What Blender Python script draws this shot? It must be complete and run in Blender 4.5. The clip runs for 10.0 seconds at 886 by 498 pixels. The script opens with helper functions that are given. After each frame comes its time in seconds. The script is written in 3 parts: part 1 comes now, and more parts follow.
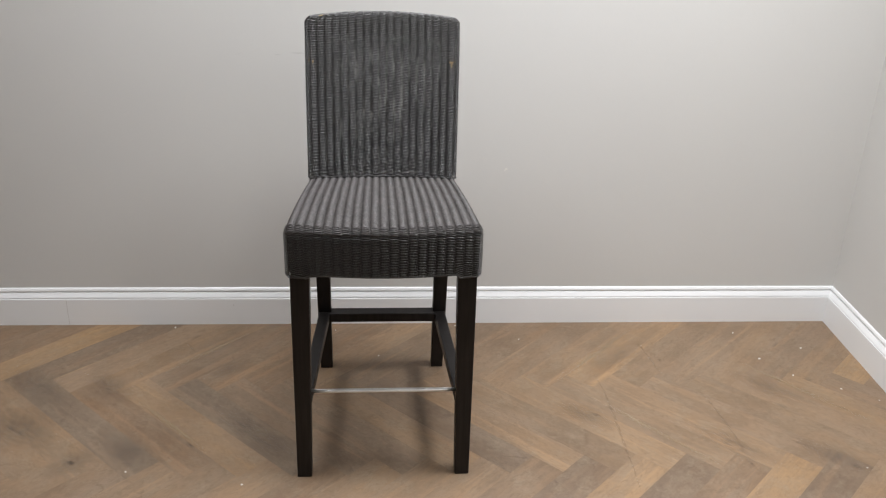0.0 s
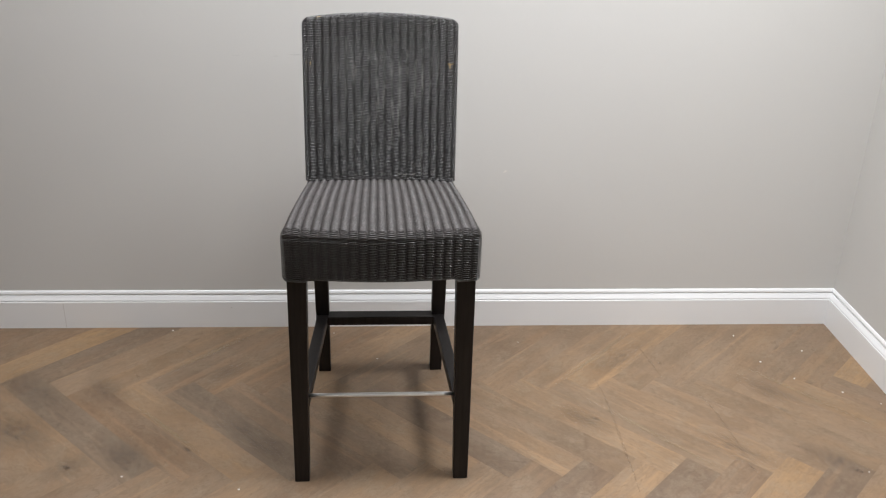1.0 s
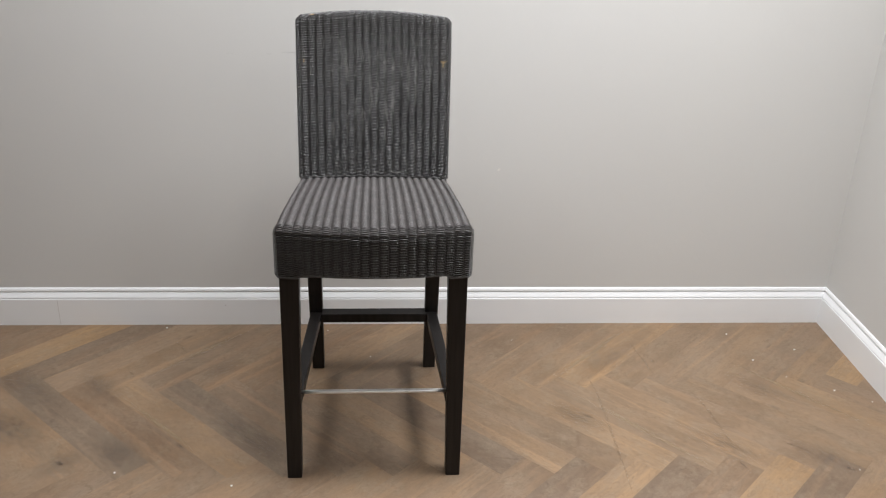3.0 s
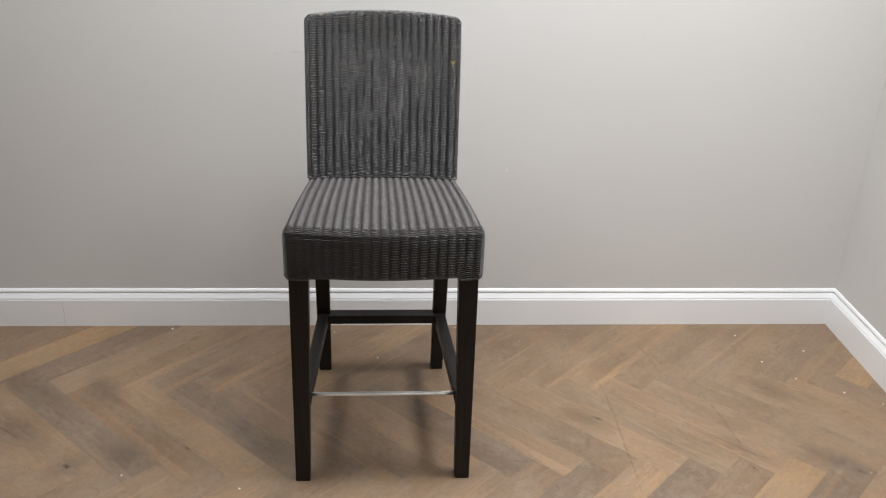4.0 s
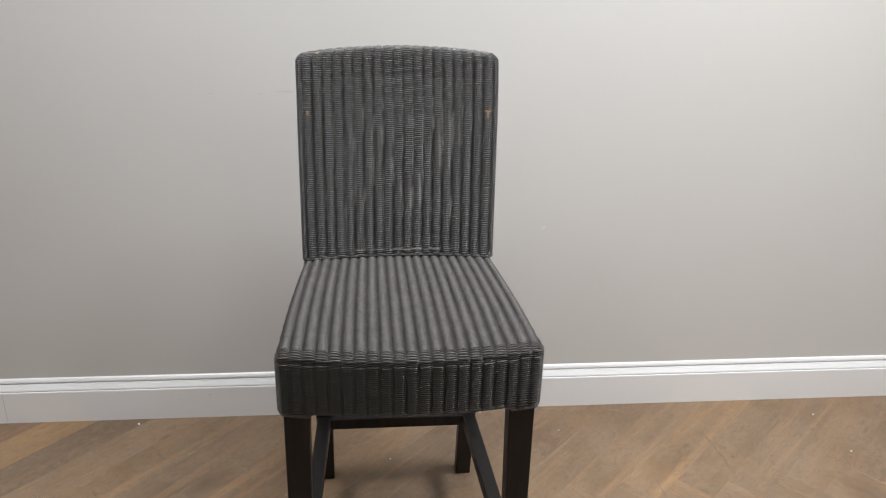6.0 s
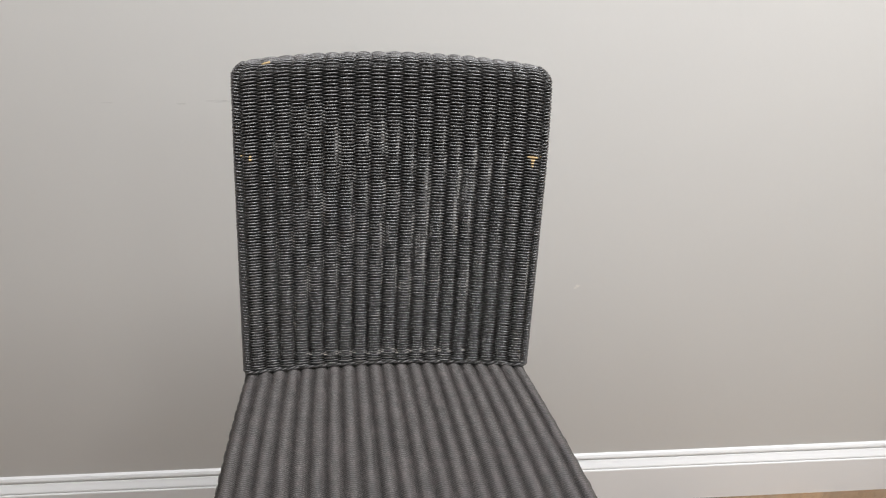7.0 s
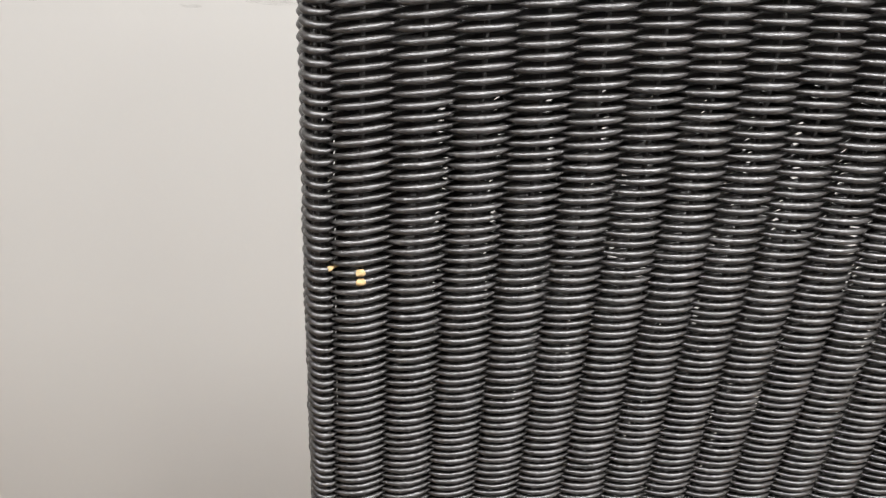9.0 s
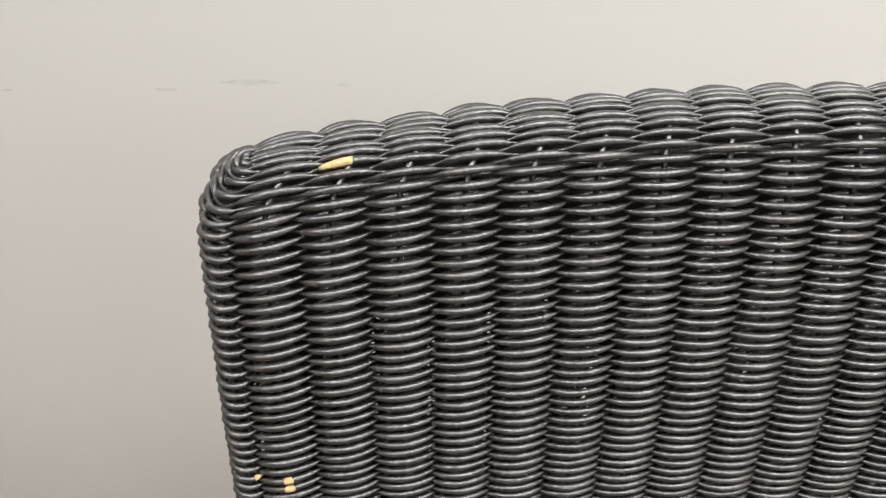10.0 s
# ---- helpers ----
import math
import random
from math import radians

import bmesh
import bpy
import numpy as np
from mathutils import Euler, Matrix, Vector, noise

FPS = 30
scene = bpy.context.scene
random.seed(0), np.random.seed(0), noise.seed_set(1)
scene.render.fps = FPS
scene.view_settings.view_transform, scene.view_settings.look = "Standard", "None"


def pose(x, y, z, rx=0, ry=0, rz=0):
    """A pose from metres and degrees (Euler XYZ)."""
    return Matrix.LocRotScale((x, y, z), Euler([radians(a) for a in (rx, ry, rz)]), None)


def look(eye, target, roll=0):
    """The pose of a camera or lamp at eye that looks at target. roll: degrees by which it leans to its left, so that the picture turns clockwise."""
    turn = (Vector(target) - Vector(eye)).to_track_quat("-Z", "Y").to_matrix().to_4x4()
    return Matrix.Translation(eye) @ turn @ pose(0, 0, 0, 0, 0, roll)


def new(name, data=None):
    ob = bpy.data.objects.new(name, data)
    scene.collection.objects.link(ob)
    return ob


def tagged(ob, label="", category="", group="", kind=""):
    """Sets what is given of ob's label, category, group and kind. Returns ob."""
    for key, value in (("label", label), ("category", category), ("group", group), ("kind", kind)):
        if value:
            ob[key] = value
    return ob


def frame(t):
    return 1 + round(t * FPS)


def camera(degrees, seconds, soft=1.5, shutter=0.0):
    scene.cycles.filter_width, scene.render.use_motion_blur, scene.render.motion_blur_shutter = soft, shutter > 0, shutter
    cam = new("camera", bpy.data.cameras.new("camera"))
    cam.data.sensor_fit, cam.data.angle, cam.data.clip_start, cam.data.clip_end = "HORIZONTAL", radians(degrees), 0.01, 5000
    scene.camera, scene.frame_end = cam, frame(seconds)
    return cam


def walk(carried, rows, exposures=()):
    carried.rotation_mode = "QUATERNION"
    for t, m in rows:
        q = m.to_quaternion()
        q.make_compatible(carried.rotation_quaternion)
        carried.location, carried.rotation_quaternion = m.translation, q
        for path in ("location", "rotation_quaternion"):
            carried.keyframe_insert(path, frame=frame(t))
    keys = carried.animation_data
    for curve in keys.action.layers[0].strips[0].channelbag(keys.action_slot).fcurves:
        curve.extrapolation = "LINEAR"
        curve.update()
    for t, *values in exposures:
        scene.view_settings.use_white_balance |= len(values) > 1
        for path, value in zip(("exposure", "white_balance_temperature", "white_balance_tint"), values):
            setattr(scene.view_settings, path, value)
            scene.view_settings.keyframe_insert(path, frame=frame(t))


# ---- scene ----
cam = camera(51.28, 10.0, soft=1.15)
PATH = [
    (0, (-0.0099, -2.0453, 1.6331), (0.0581, -1.1399, 1.2139), 1.82),
    (0.5, (-0.0038, -2.0379, 1.6303), (0.0631, -1.1318, 1.2125), 1.73),
    (1, (-0.0028, -2.0263, 1.6325), (0.0645, -1.1207, 1.2136), 1.78),
    (1.5, (-0.0041, -2.0297, 1.6317), (0.0650, -1.1244, 1.2126), 1.86),
    (2, (0.0029, -2.0352, 1.6275), (0.0728, -1.1297, 1.2089), 1.89),
    (2.5, (0.0120, -2.0424, 1.6292), (0.0817, -1.1369, 1.2106), 1.94),
    (4, (-0.0153, -2.0163, 1.6267), (0.0549, -1.1113, 1.2070), 2.04),
    (4.5, (-0.0760, -2.0129, 1.6182), (-0.0049, -1.1088, 1.1968), 2.18),
    (5, (-0.1338, -1.9999, 1.6130), (-0.0661, -1.0960, 1.1906), 2.11),
    (5.2, (-0.1300, -1.9333, 1.5810), (-0.0555, -1.0309, 1.1566), 2.23),
    (5.3, (-0.1211, -1.8663, 1.5835), (-0.0440, -0.9675, 1.1519), 2.39),
    (5.5, (-0.0984, -1.7367, 1.6029), (-0.0211, -0.8389, 1.1693), 2.29),
    (5.7, (-0.0785, -1.6034, 1.6327), (-0.0061, -0.7033, 1.2030), 1.47),
    (6.8, (-0.1351, -0.8177, 1.5398), (0.0111, 0.0504, 1.0654), 3.62),
    (7, (-0.1135, -0.6637, 1.5316), (0.0267, 0.1989, 1.0456), 3.99),
    (7.5, (-0.1216, -0.3603, 1.4679), (-0.0082, 0.4967, 0.9652), 4.44),
    (8, (-0.1678, -0.0640, 1.3493), (-0.0868, 0.8037, 0.8587), 3.06),
    (8.4, (-0.1855, 0.1138, 1.2870), (-0.0986, 0.9402, 0.7307), 3.72),
    (8.7, (-0.1872, 0.1636, 1.2528), (-0.0960, 0.9838, 0.6880), 4.15),
    (9, (-0.1862, 0.2021, 1.2605), (-0.1171, 0.9800, 0.6360), 4.31),
    (9.3, (-0.1699, 0.2518, 1.3125), (-0.1143, 1.0082, 0.6608), 2.96),
    (9.5, (-0.1585, 0.2608, 1.3156), (-0.1244, 1.0271, 0.6741), 2.40),
    (9.7, (-0.1522, 0.2661, 1.3168), (-0.1235, 1.0251, 0.6664), 1.57),
    (10, (-0.1441, 0.2692, 1.3201), (-0.1201, 1.0214, 0.6617), 0.60),
]
EXPOSURES = [(0, -0.04, 6280, 10), (5.7, -0.04, 6280, 10), (7.0, -0.04, 6380, 10), (7.5, 0.06, 6480, 10), (8.0, 0.26, 6550, 10), (8.5, 0.46, 6480, 10), (9.1, 0.50, 6470, 10), (9.5, 0.37, 6600, 9), (10, 0.29, 6600, 9)]
walk(cam, [(t, look(eye, target, roll)) for t, eye, target, roll in PATH], EXPOSURES)

# ---- world and lights ----
world = bpy.data.worlds.new("world")
scene.world = world
world.use_nodes = True
world.node_tree.nodes["Background"].inputs[0].default_value = (1.0, 0.98, 0.95, 1)
world.node_tree.nodes["Background"].inputs[1].default_value = 0.05

WALL_Y, WALL_X, WALL_L, WALL_F, CEIL = 0.866, 1.641, -2.6, -4.6, 2.5
DOWNLIGHTS = [(0.98, -0.02, 28), (0.1, -0.02, 14), (-0.78, -0.02, 15.5), (0.98, -1.6, 11), (0.1, -1.6, 1), (-0.78, -1.6, 1)]
for lx, ly, watts in DOWNLIGHTS:
    lamp = bpy.data.lights.new("downlight_lamp", "AREA")
    lamp.shape, lamp.size, lamp.energy, lamp.color = "DISK", 0.58, watts, (1.0, 0.993, 1.0)
    lamp.spread = radians(140)
    new("downlight_lamp", lamp).matrix_world = pose(lx, ly, CEIL - 0.012)


# ---- materials ----
def material(name, rough=0.5, metal=0.0, spec=0.5):
    m = bpy.data.materials.new(name)
    m.use_nodes = True
    b = m.node_tree.nodes["Principled BSDF"]
    b.inputs["Roughness"].default_value = rough
    b.inputs["Metallic"].default_value = metal
    b.inputs["Specular IOR Level"].default_value = spec
    return m, m.node_tree, b


def node(tree, kind, **sets):
    n = tree.nodes.new(kind)
    for key, value in sets.items():
        if key in n.inputs:
            n.inputs[key].default_value = value
    return n


def ramp(tree, fac, stops):
    n = tree.nodes.new("ShaderNodeValToRGB")
    while len(n.color_ramp.elements) < len(stops):
        n.color_ramp.elements.new(0.5)
    for e, (at, c) in zip(n.color_ramp.elements, stops):
        e.position, e.color = at, (*c, 1) if len(c) == 3 else c
    tree.links.new(fac, n.inputs[0])
    return n.outputs[0]


def mix(tree, fac, a, b, mode="MIX"):
    n = tree.nodes.new("ShaderNodeMix")
    n.data_type, n.blend_type = "RGBA", mode
    for sock, value in ((n.inputs[0], fac), (n.inputs[6], a), (n.inputs[7], b)):
        if isinstance(value, (int, float)):
            sock.default_value = value
        elif isinstance(value, tuple):
            sock.default_value = (*value, 1)
        else:
            tree.links.new(value, sock)
    return n.outputs[2]


def coords(tree, scale=(1, 1, 1), shift=None):
    c = tree.nodes.new("ShaderNodeTexCoord")
    m = tree.nodes.new("ShaderNodeMapping")
    m.inputs["Scale"].default_value = scale
    tree.links.new(c.outputs["Object"], m.inputs[0])
    if shift is not None:
        tree.links.new(shift, m.inputs["Location"])
    return m.outputs[0]


def noise_tex(tree, vec, scale, detail=4, rough=0.55, dist=0.0):
    n = node(tree, "ShaderNodeTexNoise", Scale=scale, Detail=detail, Roughness=rough, Distortion=dist)
    tree.links.new(vec, n.inputs["Vector"])
    return n.outputs[0]


def bump(tree, b, height, strength, distance):
    n = node(tree, "ShaderNodeBump", Strength=strength, Distance=distance)
    tree.links.new(height, n.inputs["Height"])
    tree.links.new(n.outputs[0], b.inputs["Normal"])


def paint_material(name, base, rough, tint, relief):
    m, t, b = material(name, rough)
    v = coords(t)
    big = noise_tex(t, v, 1.3, 3)
    fine = noise_tex(t, v, 60, 3)
    c = mix(t, ramp(t, big, [(0.3, (0, 0, 0)), (0.7, (1, 1, 1))]), base, tint)
    t.links.new(c, b.inputs["Base Color"])
    bump(t, b, fine, 0.12, relief)
    r = ramp(t, big, [(0.3, (rough - 0.06,) * 3), (0.7, (rough + 0.06,) * 3)])
    t.links.new(r, b.inputs["Roughness"])
    return m


WALL = paint_material("warm_grey_emulsion", (0.602, 0.594, 0.568), 0.62, (0.587, 0.579, 0.556), 0.0015)
CEILING = paint_material("white_ceiling_paint", (0.8, 0.8, 0.78), 0.8, (0.78, 0.78, 0.77), 0.001)
SKIRT = paint_material("white_satin_paint", (0.852, 0.86, 0.86), 0.32, (0.824, 0.832, 0.834), 0.0006)


def weave_material(name, worn, dull=0.0, pale=1.0):
    m, t, b = material(name, 0.35, 0, 0.5 if dull else 0.8)
    info = t.nodes.new("ShaderNodeObjectInfo")
    v = coords(t)
    fibre = noise_tex(t, coords(t, (170, 800, 800)), 1.0, 4, 0.6, 0.4)
    patch = noise_tex(t, v, 55, 3, 0.6)
    rub = noise_tex(t, v, 420, 4, 0.7)
    c = mix(t, ramp(t, fibre, [(0.25, (0, 0, 0)), (0.8, (1, 1, 1))]), (0.005, 0.0044, 0.0042), (0.039, 0.0355, 0.0335))
    c = mix(t, ramp(t, patch, [(0.45, (0, 0, 0)), (0.75, (worn,) * 3)]), c, (0.034, 0.029, 0.028))
    c = mix(t, ramp(t, rub, [(0.55, (0, 0, 0)), (0.76, (0.6,) * 3)]), c, (0.15, 0.142, 0.136))
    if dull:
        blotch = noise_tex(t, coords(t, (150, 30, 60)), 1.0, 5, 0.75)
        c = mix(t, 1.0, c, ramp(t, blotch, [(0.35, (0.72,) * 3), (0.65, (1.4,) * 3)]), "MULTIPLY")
    # pale scales the whole cord colour
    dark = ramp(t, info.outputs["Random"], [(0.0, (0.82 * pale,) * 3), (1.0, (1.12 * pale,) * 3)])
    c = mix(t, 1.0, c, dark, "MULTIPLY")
    t.links.new(c, b.inputs["Base Color"])
    r = ramp(t, patch, [(0.3, (0.31 + dull,) * 3), (0.75, (0.47 + dull,) * 3)])
    t.links.new(r, b.inputs["Roughness"])
    b.inputs["Coat Weight"].default_value = 0.0 if dull else 0.6
    b.inputs["Coat Roughness"].default_value = 0.38
    rough = mix(t, 0.2, fibre, noise_tex(t, v, 1100, 3, 0.65))
    bump(t, b, rough, 0.8, 0.0006)
    return m


WEAVE = weave_material("charcoal_lacquered_paper_cord", 0.5)
# same cord, rubbed and duller; pale also puts the lit top's brightness into it
WEAVE_SEAT = weave_material("charcoal_rubbed_lit_paper_cord", 1.0, 0.08, 2.6)


def bare_material():
    m, t, b = material("bare_kraft_cord", 0.7)
    n = noise_tex(t, coords(t), 500, 3)
    t.links.new(ramp(t, n, [(0.3, (0.30, 0.19, 0.08)), (0.7, (0.62, 0.46, 0.24))]), b.inputs["Base Color"])
    return m


BARE = bare_material()


def black_wood():
    m, t, b = material("black_brown_stained_wood", 0.42, 0, 0.3)
    grain = noise_tex(t, coords(t, (90, 90, 6)), 1.0, 5, 0.6)
    c = ramp(t, grain, [(0.3, (0.006, 0.005, 0.005)), (0.7, (0.018, 0.015, 0.014))])
    t.links.new(c, b.inputs["Base Color"])
    t.links.new(ramp(t, grain, [(0.3, (0.36,) * 3), (0.7, (0.52,) * 3)]), b.inputs["Roughness"])
    bump(t, b, grain, 0.15, 0.0006)
    return m


BLACK = black_wood()


def steel():
    m, t, b = material("brushed_stainless_steel", 0.3, 1.0)
    n = noise_tex(t, coords(t, (8, 500, 500)), 1.0, 4)
    t.links.new(ramp(t, n, [(0.3, (0.9, 0.9, 0.89)), (0.7, (0.95, 0.95, 0.94))]), b.inputs["Base Color"])
    t.links.new(ramp(t, n, [(0.3, (0.36,) * 3), (0.7, (0.46,) * 3)]), b.inputs["Roughness"])
    return m


STEEL = steel()


def oak():
    m, t, b = material("smoked_oak", 0.45, 0, 0.4)
    info = t.nodes.new("ShaderNodeObjectInfo")
    off = t.nodes.new("ShaderNodeVectorMath")
    off.operation = "SCALE"
    off.inputs[0].default_value = (37.0, 17.0, 5.0)
    t.links.new(info.outputs["Random"], off.inputs["Scale"])
    shift = off.outputs[0]
    v = coords(t, (1, 1, 1), shift)
    cloud = noise_tex(t, coords(t, (1.6, 7, 1), shift), 1.6, 4, 0.55, 0.6)
    grain = noise_tex(t, coords(t, (5, 110, 1), shift), 1.0, 5, 0.65, 0.3)
    figure = noise_tex(t, coords(t, (2.2, 26, 1), shift), 1.0, 4, 0.6, 1.2)
    blot = noise_tex(t, v, 7, 4, 0.6)
    base = info.outputs["Color"]
    light = mix(t, 1.0, base, (1.28, 1.26, 1.22), "MULTIPLY")
    deep = mix(t, 1.0, base, (0.62, 0.60, 0.60), "MULTIPLY")
    grey = mix(t, 0.6, base, (0.225, 0.172, 0.124))
    c = mix(t, ramp(t, cloud, [(0.32, (0, 0, 0)), (0.7, (1,) * 3)]), base, grey)
    c = mix(t, ramp(t, blot, [(0.40, (0, 0, 0)), (0.70, (0.72,) * 3)]), c, deep)
    c = mix(t, ramp(t, figure, [(0.52, (0, 0, 0)), (0.7, (0.5,) * 3)]), c, light)
    streak = noise_tex(t, coords(t, (1.1, 22, 1), shift), 1.0, 2, 0.4, 0.5)
    c = mix(t, ramp(t, streak, [(0.62, (0, 0, 0)), (0.74, (0.6,) * 3)]), c, light)
    c = mix(t, ramp(t, grain, [(0.5, (0, 0, 0)), (0.85, (0.28,) * 3)]), c, deep)
    # knots
    knot = node(t, "ShaderNodeTexVoronoi", Scale=1.0)
    t.links.new(coords(t, (3.2, 7.5, 1), shift), knot.inputs["Vector"])
    c = mix(t, ramp(t, knot.outputs["Distance"], [(0.02, (0.5,) * 3), (0.10, (0, 0, 0))]), c, (0.075, 0.050, 0.036))
    # worn dusty patches and scratches
    dust = noise_tex(t, v, 14, 7, 0.78)
    c = mix(t, ramp(t, dust, [(0.48, (0, 0, 0)), (0.70, (0.55,) * 3)]), c, (0.31, 0.245, 0.17))
    fleck = noise_tex(t, coords(t, (38, 75, 1), shift), 1.0, 6, 0.72, 0.8)
    c = mix(t, ramp(t, fleck, [(0.50, (0, 0, 0)), (0.70, (0.55,) * 3)]), c, deep)
    c = mix(t, ramp(t, fleck, [(0.30, (0.40,) * 3), (0.44, (0, 0, 0))]), c, light)
    scratch = node(t, "ShaderNodeTexVoronoi", Scale=1.0)
    scratch.feature = "DISTANCE_TO_EDGE"
    wob = noise_tex(t, v, 9, 4, 0.6)
    sv = t.nodes.new("ShaderNodeVectorMath")
    sv.operation = "ADD"
    t.links.new(coords(t, (3.5, 4.6, 1), shift), sv.inputs[0])
    t.links.new(wob, sv.inputs[1])
    t.links.new(sv.outputs[0], scratch.inputs["Vector"])
    line = ramp(t, scratch.outputs["Distance"], [(0.0, (1,) * 3), (0.016, (0, 0, 0))])
    gate = ramp(t, cloud, [(0.5, (0, 0, 0)), (0.66, (0.55,) * 3)])
    both = mix(t, 1.0, line, gate, "MULTIPLY")
    c = mix(t, both, c, deep)
    t.links.new(c, b.inputs["Base Color"])
    t.links.new(ramp(t, dust, [(0.3, (0.40,) * 3), (0.7, (0.62,) * 3)]), b.inputs["Roughness"])
    bump(t, b, grain, 0.12, 0.0004)
    return m


OAK = oak()


def plain(name, base, rough):
    m, t, b = material(name, rough)
    n = noise_tex(t, coords(t), 300, 3)
    t.links.new(ramp(t, n, [(0.3, tuple(x * 0.85 for x in base)), (0.7, base)]), b.inputs["Base Color"])
    return m


FLECK = plain("white_plaster_crumb", (0.75, 0.73, 0.68), 0.8)
SCUFF, scuff_tree, scuff_node = material("grey_scuff", 0.7)
scuff_node.inputs["Base Color"].default_value = (0.36, 0.35, 0.33, 1)
scuff_tree.links.new(ramp(scuff_tree, noise_tex(scuff_tree, coords(scuff_tree, (60, 60, 400)), 1.0, 4, 0.7), [(0.4, (0.0,) * 3), (0.8, (0.32,) * 3)]), scuff_node.inputs["Alpha"])
SCUFF_LINE = plain("grey_brown_gap", (0.62, 0.60, 0.58), 0.8)
LAMP_RIM = plain("white_lamp_rim", (0.8, 0.8, 0.8), 0.4)
SUBFLOOR = plain("dark_joint", (0.03, 0.022, 0.016), 0.9)
m_glow = bpy.data.materials.new("lamp_diffuser")
m_glow.use_nodes = True
m_glow.node_tree.nodes["Principled BSDF"].inputs["Emission Color"].default_value = (1, 0.95, 0.88, 1)
m_glow.node_tree.nodes["Principled BSDF"].inputs["Emission Strength"].default_value = 8


# ---- mesh helpers ----
def finish(name, verts, faces, mat, parent=None, label="", smooth=False):
    me = bpy.data.meshes.new(name)
    me.from_pydata(verts, [], faces)
    me.materials.append(mat)
    if smooth:
        me.polygons.foreach_set("use_smooth", [True] * len(me.polygons))
    me.update()
    ob = new(name, me)
    if parent is not None:
        ob.parent = parent
    if label:
        ob["label"] = label
    return ob


def part(name, bm, mat, parent, label="", smooth=False):
    bmesh.ops.recalc_face_normals(bm, faces=bm.faces)
    me = bpy.data.meshes.new(name)
    bm.to_mesh(me)
    bm.free()
    me.materials.append(mat)
    if smooth:
        me.polygons.foreach_set("use_smooth", [True] * len(me.polygons))
    ob = new(name, me)
    if parent is not None:
        ob.parent = parent
    if label:
        ob["label"] = label
    return ob


def box_bm(x0, x1, y0, y1, z0, z1, bevel=0.0, segs=2):
    bm = bmesh.new()
    bmesh.ops.create_cube(bm, size=1)
    for v in bm.verts:
        v.co = Vector(((x0 + x1) / 2 + v.co.x * (x1 - x0), (y0 + y1) / 2 + v.co.y * (y1 - y0), (z0 + z1) / 2 + v.co.z * (z1 - z0)))
    if bevel:
        bmesh.ops.bevel(bm, geom=bm.edges[:], offset=bevel, segments=segs, affect="EDGES", profile=0.5)
    return bm


def prism_bm(low, high, bevel=0.003):
    """A leg or rail between two quads of corners."""
    bm = bmesh.new()
    a = [bm.verts.new(p) for p in low]
    b = [bm.verts.new(p) for p in high]
    bm.faces.new(a[::-1])
    bm.faces.new(b)
    for i in range(4):
        bm.faces.new((a[i], a[(i + 1) % 4], b[(i + 1) % 4], b[i]))
    bmesh.ops.recalc_face_normals(bm, faces=bm.faces)
    bmesh.ops.bevel(bm, geom=bm.edges[:], offset=bevel, segments=2, affect="EDGES", profile=0.5)
    return bm


def tube(points, radii, sides=6, closed=False):
    """Vertices and faces of a tube along an array of points."""
    p = np.asarray(points, float)
    n = len(p)
    if closed:
        tan = np.roll(p, -1, 0) - np.roll(p, 1, 0)
    else:
        tan = np.gradient(p, axis=0)
    tan /= np.linalg.norm(tan, axis=1)[:, None] + 1e-12
    ref = np.where(np.abs(tan[:, 2:3]) > 0.9, np.array([[1.0, 0, 0]]), np.array([[0, 0, 1.0]]))
    s = np.cross(tan, ref)
    s /= np.linalg.norm(s, axis=1)[:, None]
    u = np.cross(s, tan)
    a = np.arange(sides) * 2 * math.pi / sides
    r = np.broadcast_to(np.asarray(radii, float), (n,))[:, None, None]
    v = p[:, None, :] + r * (np.cos(a)[None, :, None] * s[:, None, :] + np.sin(a)[None, :, None] * u[:, None, :])
    faces = []
    for i in range(n if closed else n - 1):
        j = (i + 1) % n
        for k in range(sides):
            q = (k + 1) % sides
            faces.append((i * sides + k, i * sides + q, j * sides + q, j * sides + k))
    if not closed:
        faces.append(tuple(range(sides))[::-1])
        faces.append(tuple((n - 1) * sides + k for k in range(sides)))
    return v.reshape(-1, 3), faces


class Bundle:
    """Many tubes in one mesh."""

    def __init__(self):
        self.v, self.f, self.n = [], [], 0

    def add(self, points, radii, sides=4, closed=False):
        v, f = tube(points, radii, sides, closed)
        self.v.append(v)
        self.f += [tuple(i + self.n for i in q) for q in f]
        self.n += len(v)

    def make(self, name, mat, parent, label=""):
        return finish(name, np.concatenate(self.v).tolist(), self.f, mat, parent, label, True)


# ---- room ----
def wall(name, x0, x1, y0, y1, z0, z1, mat):
    ob = part(name, box_bm(x0, x1, y0, y1, z0, z1), mat, None)
    return ob


tagged(wall("wall_north", WALL_L - 0.12, WALL_X + 0.12, WALL_Y, WALL_Y + 0.12, -0.1, CEIL, WALL), "plain wall in warm pale grey matt paint", "wall", kind="structure")
tagged(wall("wall_east", WALL_X, WALL_X + 0.12, WALL_F, WALL_Y, -0.1, CEIL, WALL), "plain side wall in warm pale grey matt paint", "wall", kind="structure")
tagged(wall("wall_west", WALL_L - 0.12, WALL_L, WALL_F, WALL_Y, -0.1, CEIL, WALL), "plain side wall in warm pale grey matt paint", "wall", kind="structure")
tagged(wall("wall_south", WALL_L - 0.12, WALL_X + 0.12, WALL_F - 0.12, WALL_F, -0.1, CEIL, WALL), "plain wall in warm pale grey matt paint", "wall", kind="structure")
